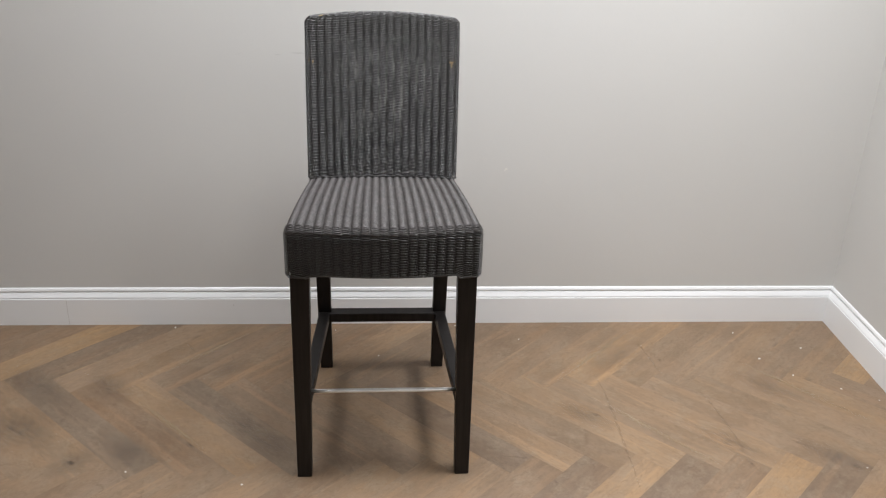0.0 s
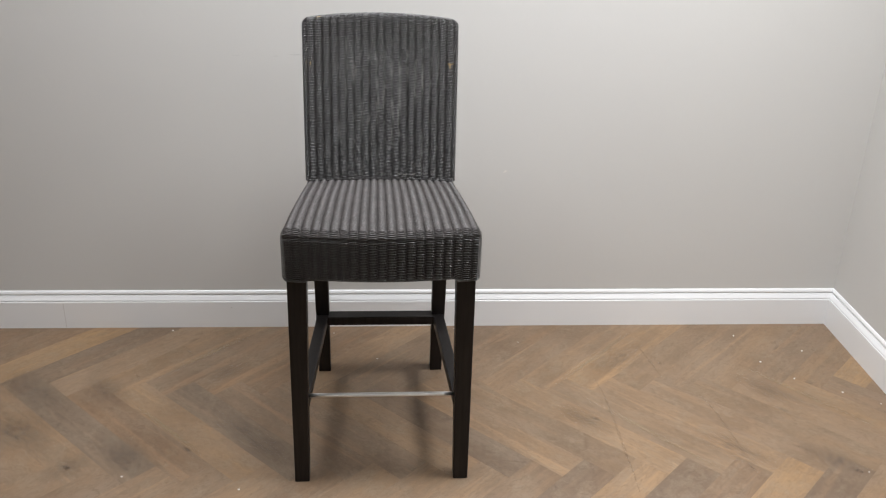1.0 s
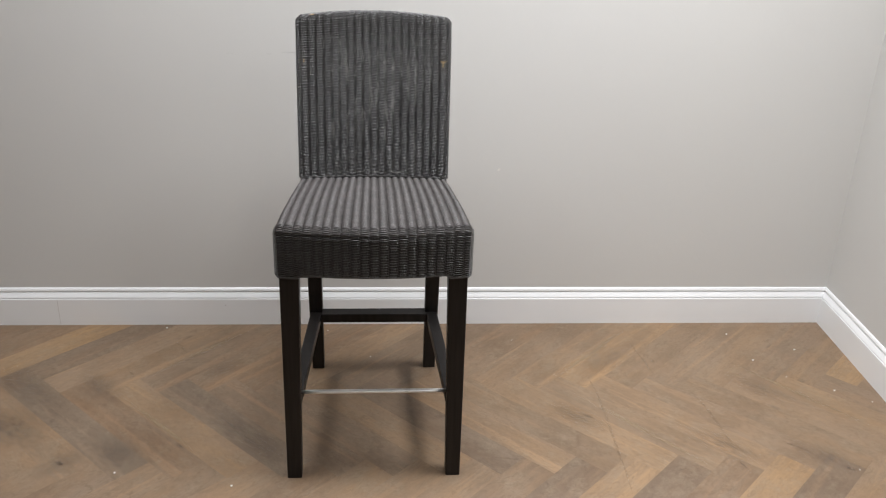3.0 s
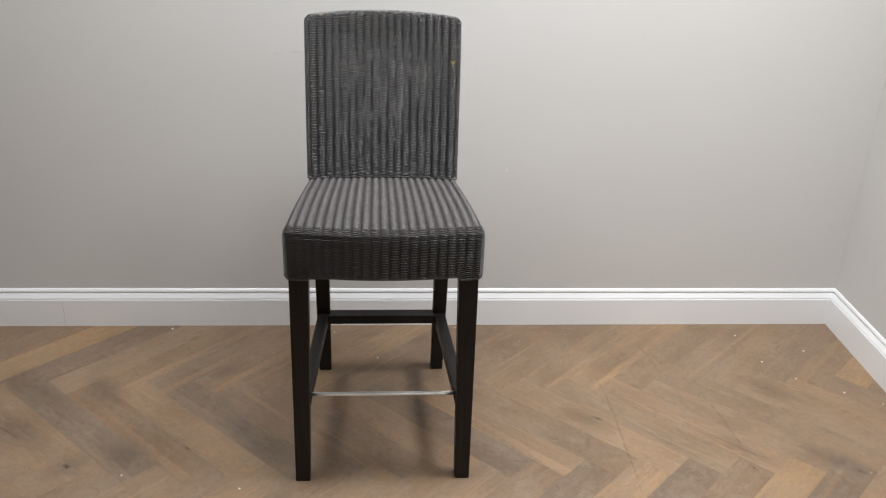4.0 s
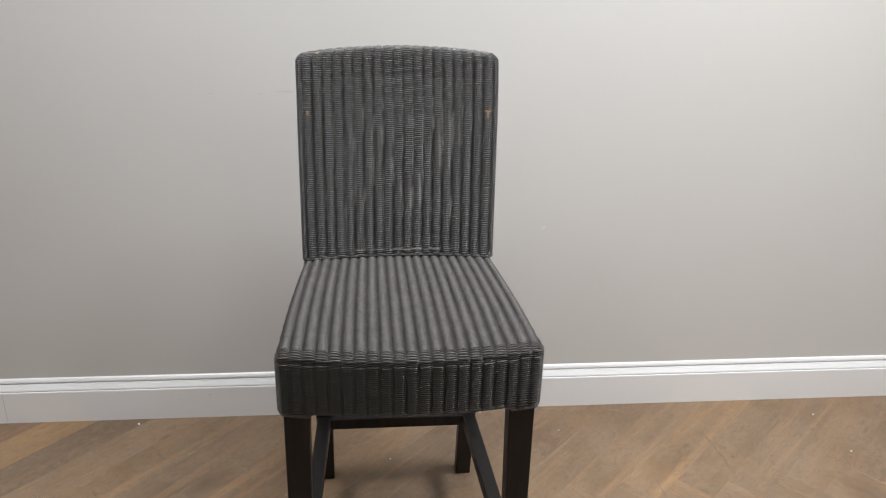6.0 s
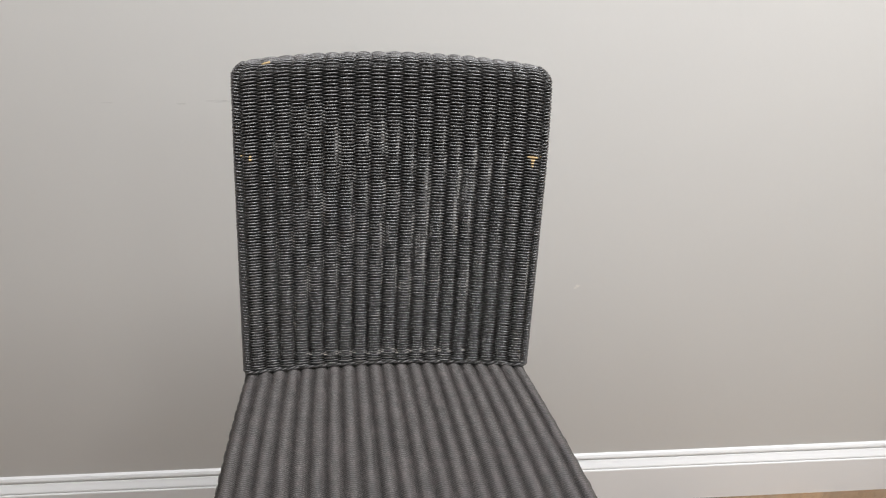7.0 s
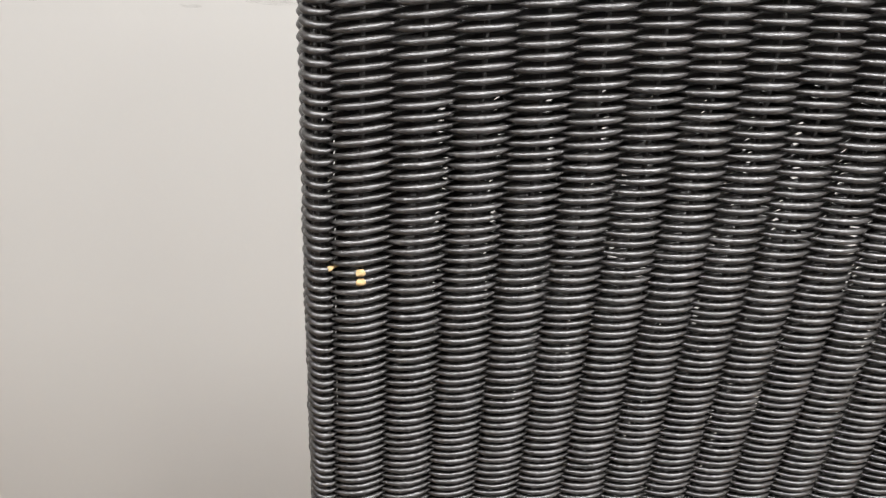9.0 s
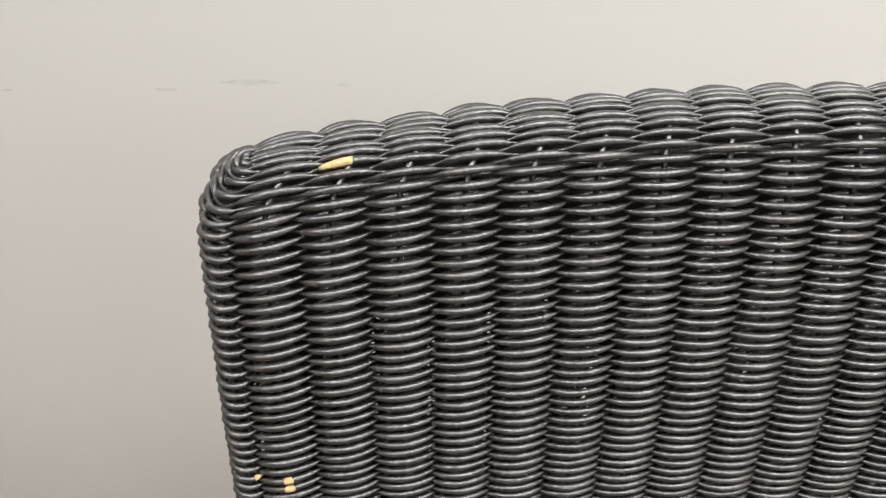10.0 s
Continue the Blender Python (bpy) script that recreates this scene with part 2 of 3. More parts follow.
tagged(wall("ceiling", WALL_L - 0.12, WALL_X + 0.12, WALL_F - 0.12, WALL_Y + 0.12, CEIL, CEIL + 0.1, CEILING), "flat ceiling in matt white paint", "ceiling", kind="structure")

# moulded skirting: depth from the wall, height
PROFILE = [(0.0, 0.0), (0.018, 0.0), (0.018, 0.0978), (0.0176, 0.0998), (0.0166, 0.1008), (0.0134, 0.1012), (0.0134, 0.1034), (0.0158, 0.1042), (0.0150, 0.1068), (0.0126, 0.1110), (0.0098, 0.1156), (0.0080, 0.1190), (0.0074, 0.1206), (0.0030, 0.1212), (0.0030, 0.1250), (0.0072, 0.1264), (0.0068, 0.1298), (0.0045, 0.1350), (0.0012, 0.1378), (0.0, 0.1378)]


def skirting(name, corner, along, out, length, mitre0, mitre1):
    """Extrudes the profile from corner along a wall; the mitre values shorten the ends with depth."""
    c, a, o = Vector(corner), Vector(along), Vector(out)
    verts, faces, n, steps = [], [], len(PROFILE), 24
    for i in range(steps + 1):
        for d, h in PROFILE:
            s0, s1 = mitre0 * d, length - mitre1 * d
            s = s0 + (s1 - s0) * i / steps
            wob = 0.0009 * noise.noise(Vector((s * 1.7, 3.1, 0))) if 0 < i < steps else 0
            verts.append(c + a * s + o * max(d + (wob if d else 0), 0) + Vector((0, 0, h + (wob * 1.4 if h > 0.08 else 0))))
    for i in range(steps):
        for k in range(n - 1):
            faces.append((i * n + k, i * n + k + 1, (i + 1) * n + k + 1, (i + 1) * n + k))
    ob = finish(name, verts, faces, SKIRT)
    bm = bmesh.new()
    bm.from_mesh(ob.data)
    bmesh.ops.recalc_face_normals(bm, faces=bm.faces)
    bm.to_mesh(ob.data)
    bm.free()
    return tagged(ob, "moulded white satin-painted skirting board along the wall", "skirting board", kind="structure")


skirting("baseboard_north", (WALL_X, WALL_Y, 0), (-1, 0, 0), (0, -1, 0), WALL_X - WALL_L, 1, 1)
skirting("baseboard_east", (WALL_X, WALL_Y, 0), (0, -1, 0), (-1, 0, 0), WALL_Y - WALL_F, 1, 1)
skirting("baseboard_west", (WALL_L, WALL_Y, 0), (0, -1, 0), (1, 0, 0), WALL_Y - WALL_F, 1, 1)
skirting("baseboard_south", (WALL_X, WALL_F, 0), (-1, 0, 0), (0, 1, 0), WALL_X - WALL_L, 1, 1)


# recessed ceiling lamps
def downlight(x, y):
    holder = tagged(new("ceiling_downlight"), "round white recessed ceiling downlight, switched on", "ceiling light", "ceiling downlights")
    holder.location = (x, y, CEIL)
    bm = bmesh.new()
    rings = [(0.085, 0.0), (0.083, -0.006), (0.068, -0.008), (0.064, -0.004), (0.064, 0.0)]
    loops = [[bm.verts.new((r * math.cos(a), r * math.sin(a), z)) for a in np.linspace(0, 2 * math.pi, 32, endpoint=False)] for r, z in rings]
    for a, b in zip(loops, loops[1:]):
        for i in range(32):
            bm.faces.new((a[i], a[(i + 1) % 32], b[(i + 1) % 32], b[i]))
    part("rim", bm, LAMP_RIM, holder, "", True)
    bm = bmesh.new()
    bmesh.ops.create_circle(bm, cap_ends=True, segments=32, radius=0.0635)
    for v in bm.verts:
        v.co.z = -0.003
    part("diffuser", bm, m_glow, holder, "glowing round diffuser")


for lx, ly, watts in DOWNLIGHTS:
    downlight(lx, ly)

# ---- the stool ----
stool = tagged(new("bar_stool"), "charcoal woven-cord bar stool with black legs and a steel footrest", "bar stool")
stool.matrix_world = pose(0, 0, 0, 0, 0, 0.37)

# backrest: 19 stakes on the front, 3 on each side, 19 on the rear
M = 44
Z0, ZR, ROLL_Z, HT, HW = 0.709, 1.1340, 0.0125, 0.0155, 0.2083
PITCH = 0.00215


def back_loop(k, z, f, shrink):
    """Middle line of the backrest's skin at stake coordinate k (array), height z; f scales the thickness, shrink narrows it."""
    k = np.mod(np.asarray(k, float) - 0.5, M) + 0.5
    ht = max(HT * f, 0.0006)
    hw = HW - shrink
    rc = min(0.0078, ht)
    flat = hw - rc
    x, y, nx, ny = (np.zeros_like(k) for _ in range(4))
    fr = k <= 19.5
    x[fr], y[fr], ny[fr] = (k[fr] - 10) / 9.5 * flat, -ht, -1
    re = (k > 22.5) & (k <= 41.5)
    x[re], y[re], ny[re] = (32 - k[re]) / 9.5 * flat, ht, 1
    arc, side = rc * math.pi / 2, 2 * (ht - rc)
    total = 2 * arc + side
    for sel, start, sg in (((k > 19.5) & (k <= 22.5), 19.5, 1), (k > 41.5, 41.5, -1)):
        s = (k[sel] - start) / 3 * total
        a1 = np.clip(s / arc, 0, 1) * math.pi / 2
        mid = np.clip(s - arc, 0, side)
        a2 = np.clip((s - arc - side) / arc, 0, 1) * math.pi / 2
        ang = a1 + a2
        x[sel] = sg * (flat + rc * np.sin(ang))
        y[sel] = sg * (np.where(s <= arc + side, -ht + rc - rc * np.cos(a1) + mid, ht - rc + rc * np.sin(a2)))
        nx[sel], ny[sel] = sg * np.sin(ang), -sg * np.cos(ang)
    h = (z - 0.702) / 0.446
    sag = (0.0158 - 0.003 * h) * (1 - (x / 0.1935) ** 2)
    yc = 0.444 + 0.082 * (z - 0.702) + 0.0165 * (max(z - 1.0, 0) / 0.145) ** 2 + HT
    arch = 0.0112 * max(h, 0) ** 2 * (1 - (x / 0.1935) ** 2)
    drop = 0.05 * max(z - 1.12, 0) * np.clip((np.abs(x) - 0.172) / 0.028, 0, 1.1) ** 2
    return np.stack([x, yc + y + sag, z + arch - drop], 1), np.stack([nx, ny, np.zeros_like(nx)], 1)


# the top rolls over in a squarish arc: thickness share, rise and turn along its length
_q = np.linspace(0, math.pi / 2, 400)
ROLL_F, ROLL_S = np.cos(_q) ** (2 / 3), np.sin(_q) ** (2 / 3)
ROLL_A = np.arctan2(np.sin(_q) ** (4 / 3) / ROLL_Z, np.cos(_q) ** (4 / 3) / HT)
ROLL_L = np.r_[0, np.cumsum(np.hypot(np.diff(ROLL_F) * HT, np.diff(ROLL_S) * ROLL_Z))]
ROLL_STEP = 0.8
ROWS_N = int((ZR - Z0 + ROLL_L[-1] / ROLL_STEP) / PITCH)


def back_row(i):
    """Height, thickness factor, narrowing and tilt of the skin for row i."""
    s = (i * PITCH - (ZR - Z0)) * ROLL_STEP
    if s <= 0:
        return Z0 + i * PITCH, 1.0, 0.0, 0.0
    s = min(s, ROLL_L[-1] * 0.985)
    f, r, a = (float(np.interp(s, ROLL_L, c)) for c in (ROLL_F, ROLL_S, ROLL_A))
    return ZR + ROLL_Z * r, f, 0.010 * (1 - math.sqrt(max(0.0, 1 - r * r))) + 0.003 * (1 - f), a


FINE = np.arange(0.5, M + 0.5, 0.125)


def slack(k, i):
    """How far the weave has opened, 0 to 1, at stake coordinate k (array) of row i; alike on front and rear."""
    side = np.abs(np.where(k > 21, 42 - k, k) - 10.5)
    middle = np.clip((8.2 - side) / 3, 0, 1) * min(1, max(0, (i - 18) / 30)) * min(1, max(0, (172 - i) / 30))
    wave = np.array([noise.noise(Vector((q * 0.9, i * 0.028, 9.2))) + 0.5 * noise.noise(Vector((q * 1.7, i * 0.11, 2.9))) for q in side * np.sign(10.5 - np.where(k > 21, 42 - k, k))])
    return np.clip(wave * 2.0 + 0.45, 0, 1) * middle


def strand_radius(i, k, w):
    """Thickness of row i: full where it lies over a stake, thin where it dives between two."""
    loose = slack(k, i)
    rad = 0.00055 + 0.00088 * np.clip(w, 0, 1) ** 0.55 + (0.0007 if i < TOP_ROW else 0.00045) * np.clip(-w, 0, 1) * (1 - 0.65 * loose)
    rad = rad * (1 + (0.85 - 0.68 * loose) * (np.abs(k - 32) < 9.5) * (i < TOP_ROW + 12))
    rad = rad * (1 - 0.05 * math.sin(back_row(i)[3]))
    return rad * (1 + 0.2 * np.array([noise.noise(Vector((q * 2.9, i * 1.73, 6.6))) for q in k]))


def strand_points(i, k, amp=0.0032):
    z, f, shrink, a = back_row(i)
    w = np.cos(math.pi * (k + i))
    w = np.sign(w) * np.abs(w) ** 0.85
    kk = np.mod(k - 0.5, M) + 0.5
    near = np.clip(1 - (np.minimum(np.abs(kk - 21), np.minimum(np.abs(kk - 43), np.abs(kk + 1))) - 0.6) / 2.2, 0, 1)
    near = near * near * (3 - 2 * near)
    p, n = back_loop(k, z, f, shrink)
    n = n * math.cos(a)
    n[:, 2] = math.sin(a)
    bent = min(1.0, a / 0.35)
    jitter = 1 + 0.16 * np.array([noise.noise(Vector((q * 0.9, i * 0.71, 1.3))) for q in k])
    p = p + n * (np.where(w > 0, w, 1.65 * w) * amp * (1 - 0.25 * bent - 0.35 * math.sin(a) ** 2) * jitter * (1 - 0.7 * near * min(1.0, a / 0.8)))[:, None]
    if a > 0:
        # over the shoulders the rows stay stacked round a quarter circle
        u = min(1.0, (i * PITCH - (ZR - Z0)) * ROLL_STEP / ROLL_L[-1])
        p[:, 2] += near * (ZR + ROLL_Z * math.sin(u * math.pi / 2) * 1.12 - z)
        p[:, 0] -= np.sign(p[:, 0]) * near * (0.0125 * (1 - math.cos(u * math.pi / 2)) - shrink)
    lift = np.array([noise.noise(Vector((q * 0.33, i * 0.13, 8.1))) + 0.7 * noise.noise(Vector((q * 0.9, i * 0.9, 4.4))) for q in k])
    p[:, 2] += 0.00033 * lift + 0.0009 * w * math.cos(a)
    rear = np.clip(np.minimum(np.mod(k - 0.5, M) - 20, 43 - np.mod(k - 0.5, M)) / 3, 0, 1) * min(1, (ROWS_N - i) / 40)
    p[:, 2] += 0.0035 * rear * np.array([noise.noise(Vector((q * 0.83, i * 0.016, 3.3))) for q in k])
    return p, w


TOP_ROW = int((1.094 - Z0) / PITCH)
backrest = part("backrest", box_bm(-0.19, 0.19, 0.4700, 0.4765, 0.688, 0.710, 0.002), BLACK, stool, "tall woven backrest with a rolled top edge")
for i in range(ROWS_N + 1):
    p, w = strand_points(i, FINE)
    rad = strand_radius(i, FINE, w)
    v, f = tube(p, rad, 6, True)
    finish("strand", v.tolist(), f, WEAVE, backrest, "", True)

rows_up = np.arange(0, ROWS_N + 1, 3)
for k in range(1, 20):
    up = np.concatenate([back_loop([k], *back_row(i)[:3])[0] for i in rows_up])
    down = np.concatenate([back_loop([42 - k], *back_row(i)[:3])[0] for i in rows_up[::-1]])
    v, f = tube(np.concatenate([up, down]), 0.0011, 6)
    finish("stake", v.tolist(), f, WEAVE, backrest, "", True)
for k in (20, 21, 22, 42, 43, 44):
    up = np.concatenate([back_loop([k], *back_row(i)[:3])[0] for i in rows_up if i * PITCH < ZR - Z0 - 0.002])
    v, f = tube(up, 0.0011, 5)
    finish("stake", v.tolist(), f, WEAVE, backrest, "", True)

# hidden wooden frame inside the backrest
for sg in (-1, 1):
    lo = [(sg * 0.168, 0.451, 0.66), (sg * 0.2, 0.448, 0.66), (sg * 0.2, 0.459, 0.66), (sg * 0.168, 0.462, 0.66)]
    hi = [(x, y + 0.0455, 1.12) for x, y, z in lo]
    part("back_post", prism_bm(lo, hi), BLACK, backrest, "black wooden frame post inside the weave")
rail_v, rail_f = [], []
rail_k = np.arange(0.5, M + 0.5, 0.5)
rail_rows = [i for i in range(int((1.094 - Z0) / PITCH), ROWS_N + 1, 4)]
for i in rail_rows:
    z, f, shrink, a = back_row(i)
    p, n = back_loop(rail_k, z - 0.006 * math.sin(a), max(f - 0.42, 0.02), shrink + 0.0035 + 0.008 * math.sin(a))
    rail_v += p.tolist()
nk = len(rail_k)
for r in range(len(rail_rows) - 1):
    rail_f += [(r * nk + j, r * nk + (j + 1) % nk, (r + 1) * nk + (j + 1) % nk, (r + 1) * nk + j) for j in range(nk)]
rail_f += [tuple(range(nk))[::-1], tuple((len(rail_rows) - 1) * nk + j for j in range(nk))]
finish("top_rail", rail_v, rail_f, BLACK, backrest, "black wooden rail inside the weave")


def rope(path, lay, r, name, parent, label=""):
    """Two cords twisted along a path."""
    p = np.asarray(path, float)
    d = np.r_[0, np.cumsum(np.linalg.norm(np.diff(p, axis=0), axis=1))]
    s = np.arange(0, d[-1], lay / 8)
    c = np.stack([np.interp(s, d, p[:, j]) for j in range(3)], 1)
    tan = np.gradient(c, axis=0)
    tan /= np.linalg.norm(tan, axis=1)[:, None]
    side = np.cross(tan, [0, 0, 1.0])
    b = Bundle()
    for ph in (0, math.pi):
        a = 2 * math.pi * s / lay + ph
        b.add(c + r * 0.8 * (np.cos(a)[:, None] * side + np.sin(a)[:, None] * np.array([[0, 0, 1.0]])), r, 5)
    return b.make(name, WEAVE, parent, label)


edge, nrm = back_loop(np.arange(-2.5, 23.0, 0.25), 0.7055, 1.0, 0.0)
rope(edge + nrm * 0.0012, 0.020, 0.0019, "braided_edge", backrest, "twisted cord edging where the backrest meets the seat")


# worn spots where the bare cord shows
def worn(i, k0, k1, name="worn_spot"):
    k = np.arange(k0, k1, 0.06)
    p, w = strand_points(i, k)
    t = np.linspace(-1, 1, len(k))
    ragged = np.array([noise.noise(Vector((q * 7.1, i * 0.7, 5.5))) for q in k])
    rad = strand_radius(i, k, w) - 0.00006 + 0.00016 * np.sqrt(np.clip(1 - t * t, 0, 1)) + 0.00005 * ragged
    v, fc = tube(p, rad, 6)
    finish(name, v.tolist(), fc, BARE, backrest, "pale bare cord where the lacquer has worn off", True)


def row_at(z):
    return int(round((z - Z0) / PITCH))


for sgk, rr in ((1, row_at(1.034)), (19, row_at(1.034))):
    base = rr if (rr + sgk) % 2 == 0 else rr + 1
    for j, (a, b) in enumerate(((-0.1, 0.1), (-0.09, 0.1), (-0.04, 0.05)) if sgk == 1 else ((-0.40, 0.34), (-0.16, 0.15), (-0.11, 0.12), (-0.07, 0.08))):
        worn(base - 2 * j, sgk + a, sgk + b)
    outer = -0.62 if sgk == 1 else 0.62
    worn(base + 1, sgk + min(outer, outer * 0.45), sgk + max(outer, outer * 0.45))
top_i = int((ZR - Z0) / PITCH) + 8
top_i += (top_i + 2) % 2
worn(top_i, 1.52, 2.1)
worn(top_i - 1, 3.24, 3.36)
worn(top_i - 2, 3.86, 3.96)

# seat: woven top, woven apron round three sides
FRONT_Y, REAR_Y, SZ_F, SZ_R, AP_Z = -0.0034, 0.452, 0.746, 0.6975, 0.6235


def seat_hw(y):
    u = np.clip((y - FRONT_Y) / (REAR_Y - FRONT_Y), -0.1, 1)
    return 0.2405 - 0.0288 * np.clip(u, 0, 1) ** 1.55


def seat_z(y):
    u = np.clip((y - FRONT_Y) / (REAR_Y - FRONT_Y), 0, 1)
    return SZ_F + (SZ_R - SZ_F) * u


def bulge(xn):
    return 0.027 * (1 - xn * xn)


seat = part("seat", box_bm(-0.19, 0.19, 0.03, 0.44, 0.632, 0.668, 0.004), BLACK, stool, "square woven seat with a rubbed top and bowed front")
K_TOP = np.arange(-10.5, 10.51, 0.125)
b = Bundle()
SEAT_PITCH = 0.00185
n_top = int((REAR_Y + 0.028 - FRONT_Y - 0.012) / SEAT_PITCH)
XN = K_TOP / 10.5
SIDE_DROP = 0.011 * np.clip((np.abs(XN) - 0.955) / 0.045, 0, 1) ** 2
for i in range(-9, n_top + 1):
    if i >= 0:
        yy, dz, ny, nz = FRONT_Y + 0.012 + i * SEAT_PITCH, 0.0, 0.0, 1.0
    else:
        a = -i * SEAT_PITCH / 0.012
        yy, dz, ny, nz = FRONT_Y + 0.012 - 0.012 * math.sin(a), -0.012 * (1 - math.cos(a)), -math.sin(a), math.cos(a)
    fade = max(0.0, 1 - max(yy - FRONT_Y, 0) / 0.44)
    y = yy - bulge(XN) * fade ** 1.6
    x = XN * (seat_hw(yy) - 0.0025)
    dome = 0.005 * (1 - XN ** 2) * math.sin(math.pi * min(max((yy - FRONT_Y) / 0.46, 0), 1))
    w = np.cos(math.pi * (K_TOP + i))
    jit = np.array([noise.noise(Vector((q * 0.31, i * 0.07, 2.2))) for q in K_TOP]) * 0.0006
    off = np.sign(w) * np.abs(w) * (0.0054 if i >= 0 else 0.0054 * (1 + 0.07 * i)) * (1 - np.clip((np.abs(XN) - 0.93) / 0.07, 0, 1))
    z = seat_z(yy) + dz + dome - SIDE_DROP + off * nz + jit
    rad = 0.0006 + 0.00095 * np.abs(w) ** 0.8
    b.add(np.stack([x, y + off * ny, z], 1), rad, 5)
tagged(b.make("seat_top", WEAVE_SEAT, seat, "rubbed grey-black woven seat top, its lit brightness partly put into the colour"), kind="stuff")

# apron rows run along one side, the front and the other side
KF = np.arange(-10.25, 10.26, 0.125)
NS = 20
KS = np.arange(0, NS + 0.01, 0.25)
b = Bundle()
n_ap = int((SZ_F - 0.010 - AP_Z) / PITCH)


def lip(s):
    """The apron hangs lower over the legs, with a rounded step."""
    s = np.clip((s - 0.735) / 0.06, 0, 1)
    return s * s * (3 - 2 * s)


def apron_line(u):
    """Middle line of the apron's skin at the height share u, its outward normals and stake numbers."""
    ys = 0.010 + (0.475 - 0.010) * KS / NS
    xs = seat_hw(ys) - 0.003 * np.clip(KS / 1.5, 0, 1)
    low = 0.0095 * lip(1 - 0.1 * KS) * (1 - np.clip(u, 0, 1)) ** 5
    right = np.stack([xs, ys, AP_Z + (seat_z(ys) - 0.009 - AP_Z) * u - low], 1)
    left = right * np.array([[-1, 1, 1]])
    xn = KF / 10.5
    low = 0.0095 * lip(np.abs(xn)) * (1 - np.clip(u, 0, 1)) ** 5
    front = np.stack([xn * (0.2392 + 0.0016 * u), FRONT_Y - bulge(xn), AP_Z + (SZ_F - 0.010 - AP_Z) * u - low], 1)
    p = np.concatenate([left[::-1], front, right])
    n = np.concatenate([np.tile([-1.0, 0, 0], (len(KS), 1)), np.tile([0, -1.0, 0], (len(KF), 1)), np.tile([1.0, 0, 0], (len(KS), 1))])
    k = np.concatenate([-11 - KS[::-1], KF, 11 + KS])
    return p, n, k


for i in range(n_ap + 1):
    p, n, k = apron_line(i / n_ap)
    w = np.cos(math.pi * (k + i))
    jit = np.array([noise.noise(Vector((q * 0.31, i * 0.17, 5.2))) for q in k]) * 0.0004
    w = np.sign(w) * np.abs(w) ** 0.6
    p = p + n * (np.where(w > 0, w, 1.6 * w) * 0.0025 * (1 if i < n_ap - 4 else 0.4) * np.where(np.abs(k) > 11.5, 0.6, 1))[:, None]
    p[:, 2] += jit
    b.add(p, (0.0005 + 0.0008 * np.abs(w) ** 0.8) * (1 + 0.2 * np.array([noise.noise(Vector((q * 2.9, i * 1.73, 2.6))) for q in k])), 5)
tagged(b.make("apron", WEAVE, seat, "charcoal woven apron with bowed front"), kind="stuff")
p, n, k = apron_line(0.0)
rope(p + np.array([[0, 0, -0.0006]]), 0.018, 0.0015, "braided_edge", seat, "twisted cord edging under the apron")
# solid lining behind the weave
lining_v, lining_f = [], []
for u in (-0.012, 0.5, 0.93):
    p, n, k = apron_line(u)
    lining_v += (p - n * 0.0065).tolist()
nk = len(k)
for r in range(2):
    lining_f += [(r * nk + j, r * nk + (j + 1) % nk, (r + 1) * nk + (j + 1) % nk, (r + 1) * nk + j) for j in range(nk)]
lining_f += [tuple(range(nk))[::-1], tuple(2 * nk + j for j in range(nk))]
finish("seat_lining", lining_v, lining_f, BLACK, seat, "black boarded seat base inside the weave")


def leg(x_out, y_out, top_x, top_y, sx, sy, w0, w1, z1, d0, d1, name="leg"):
    """A tapered leg from its outer corner at the floor to its outer corner at the top."""
    lo = [(x_out, y_out, 0), (x_out - sx * w0, y_out, 0), (x_out - sx * w0, y_out - sy * d0, 0), (x_out, y_out - sy * d0, 0)]
    hi = [(top_x, top_y, z1), (top_x - sx * w1, top_y, z1), (top_x - sx * w1, top_y - sy * d1, z1), (top_x, top_y - sy * d1, z1)]
    return part(name, prism_bm(lo, hi, 0.0025), BLACK, stool)


for sg in (-1, 1):
    leg(sg * 0.2345, 0.0, sg * 0.232, 0.0, sg, -1, 0.039, 0.049, 0.66, 0.039, 0.049)
    leg(sg * 0.1995, 0.591, sg * 0.201, 0.462, sg, 1, 0.038, 0.045, 0.66, 0.036, 0.046)
    # side stretcher
    lo = [(sg * 0.222, 0.03, 0.222), (sg * 0.190, 0.03, 0.222), (sg * 0.190, 0.03, 0.252), (sg * 0.222, 0.03, 0.252)]
    hi = [(sg * 0.196, 0.515, 0.206), (sg * 0.163, 0.515, 0.206), (sg * 0.163, 0.515, 0.236), (sg * 0.196, 0.515, 0.236)]
    part("side_stretcher", prism_bm(lo, hi), BLACK, stool)
part("rear_stretcher", box_bm(-0.170, 0.170, 0.491, 0.531, 0.207, 0.236, 0.002), BLACK, stool)
v, f = tube([(x, 0.0285, 0.2595) for x in np.linspace(-0.194, 0.194, 9)], 0.0068, 20)
v[:, 2] = 0.2595 + (v[:, 2] - 0.2595) * 0.7
finish("footrest_bar", v.tolist(), f, STEEL, stool, "polished steel footrest bar between the front legs", True)

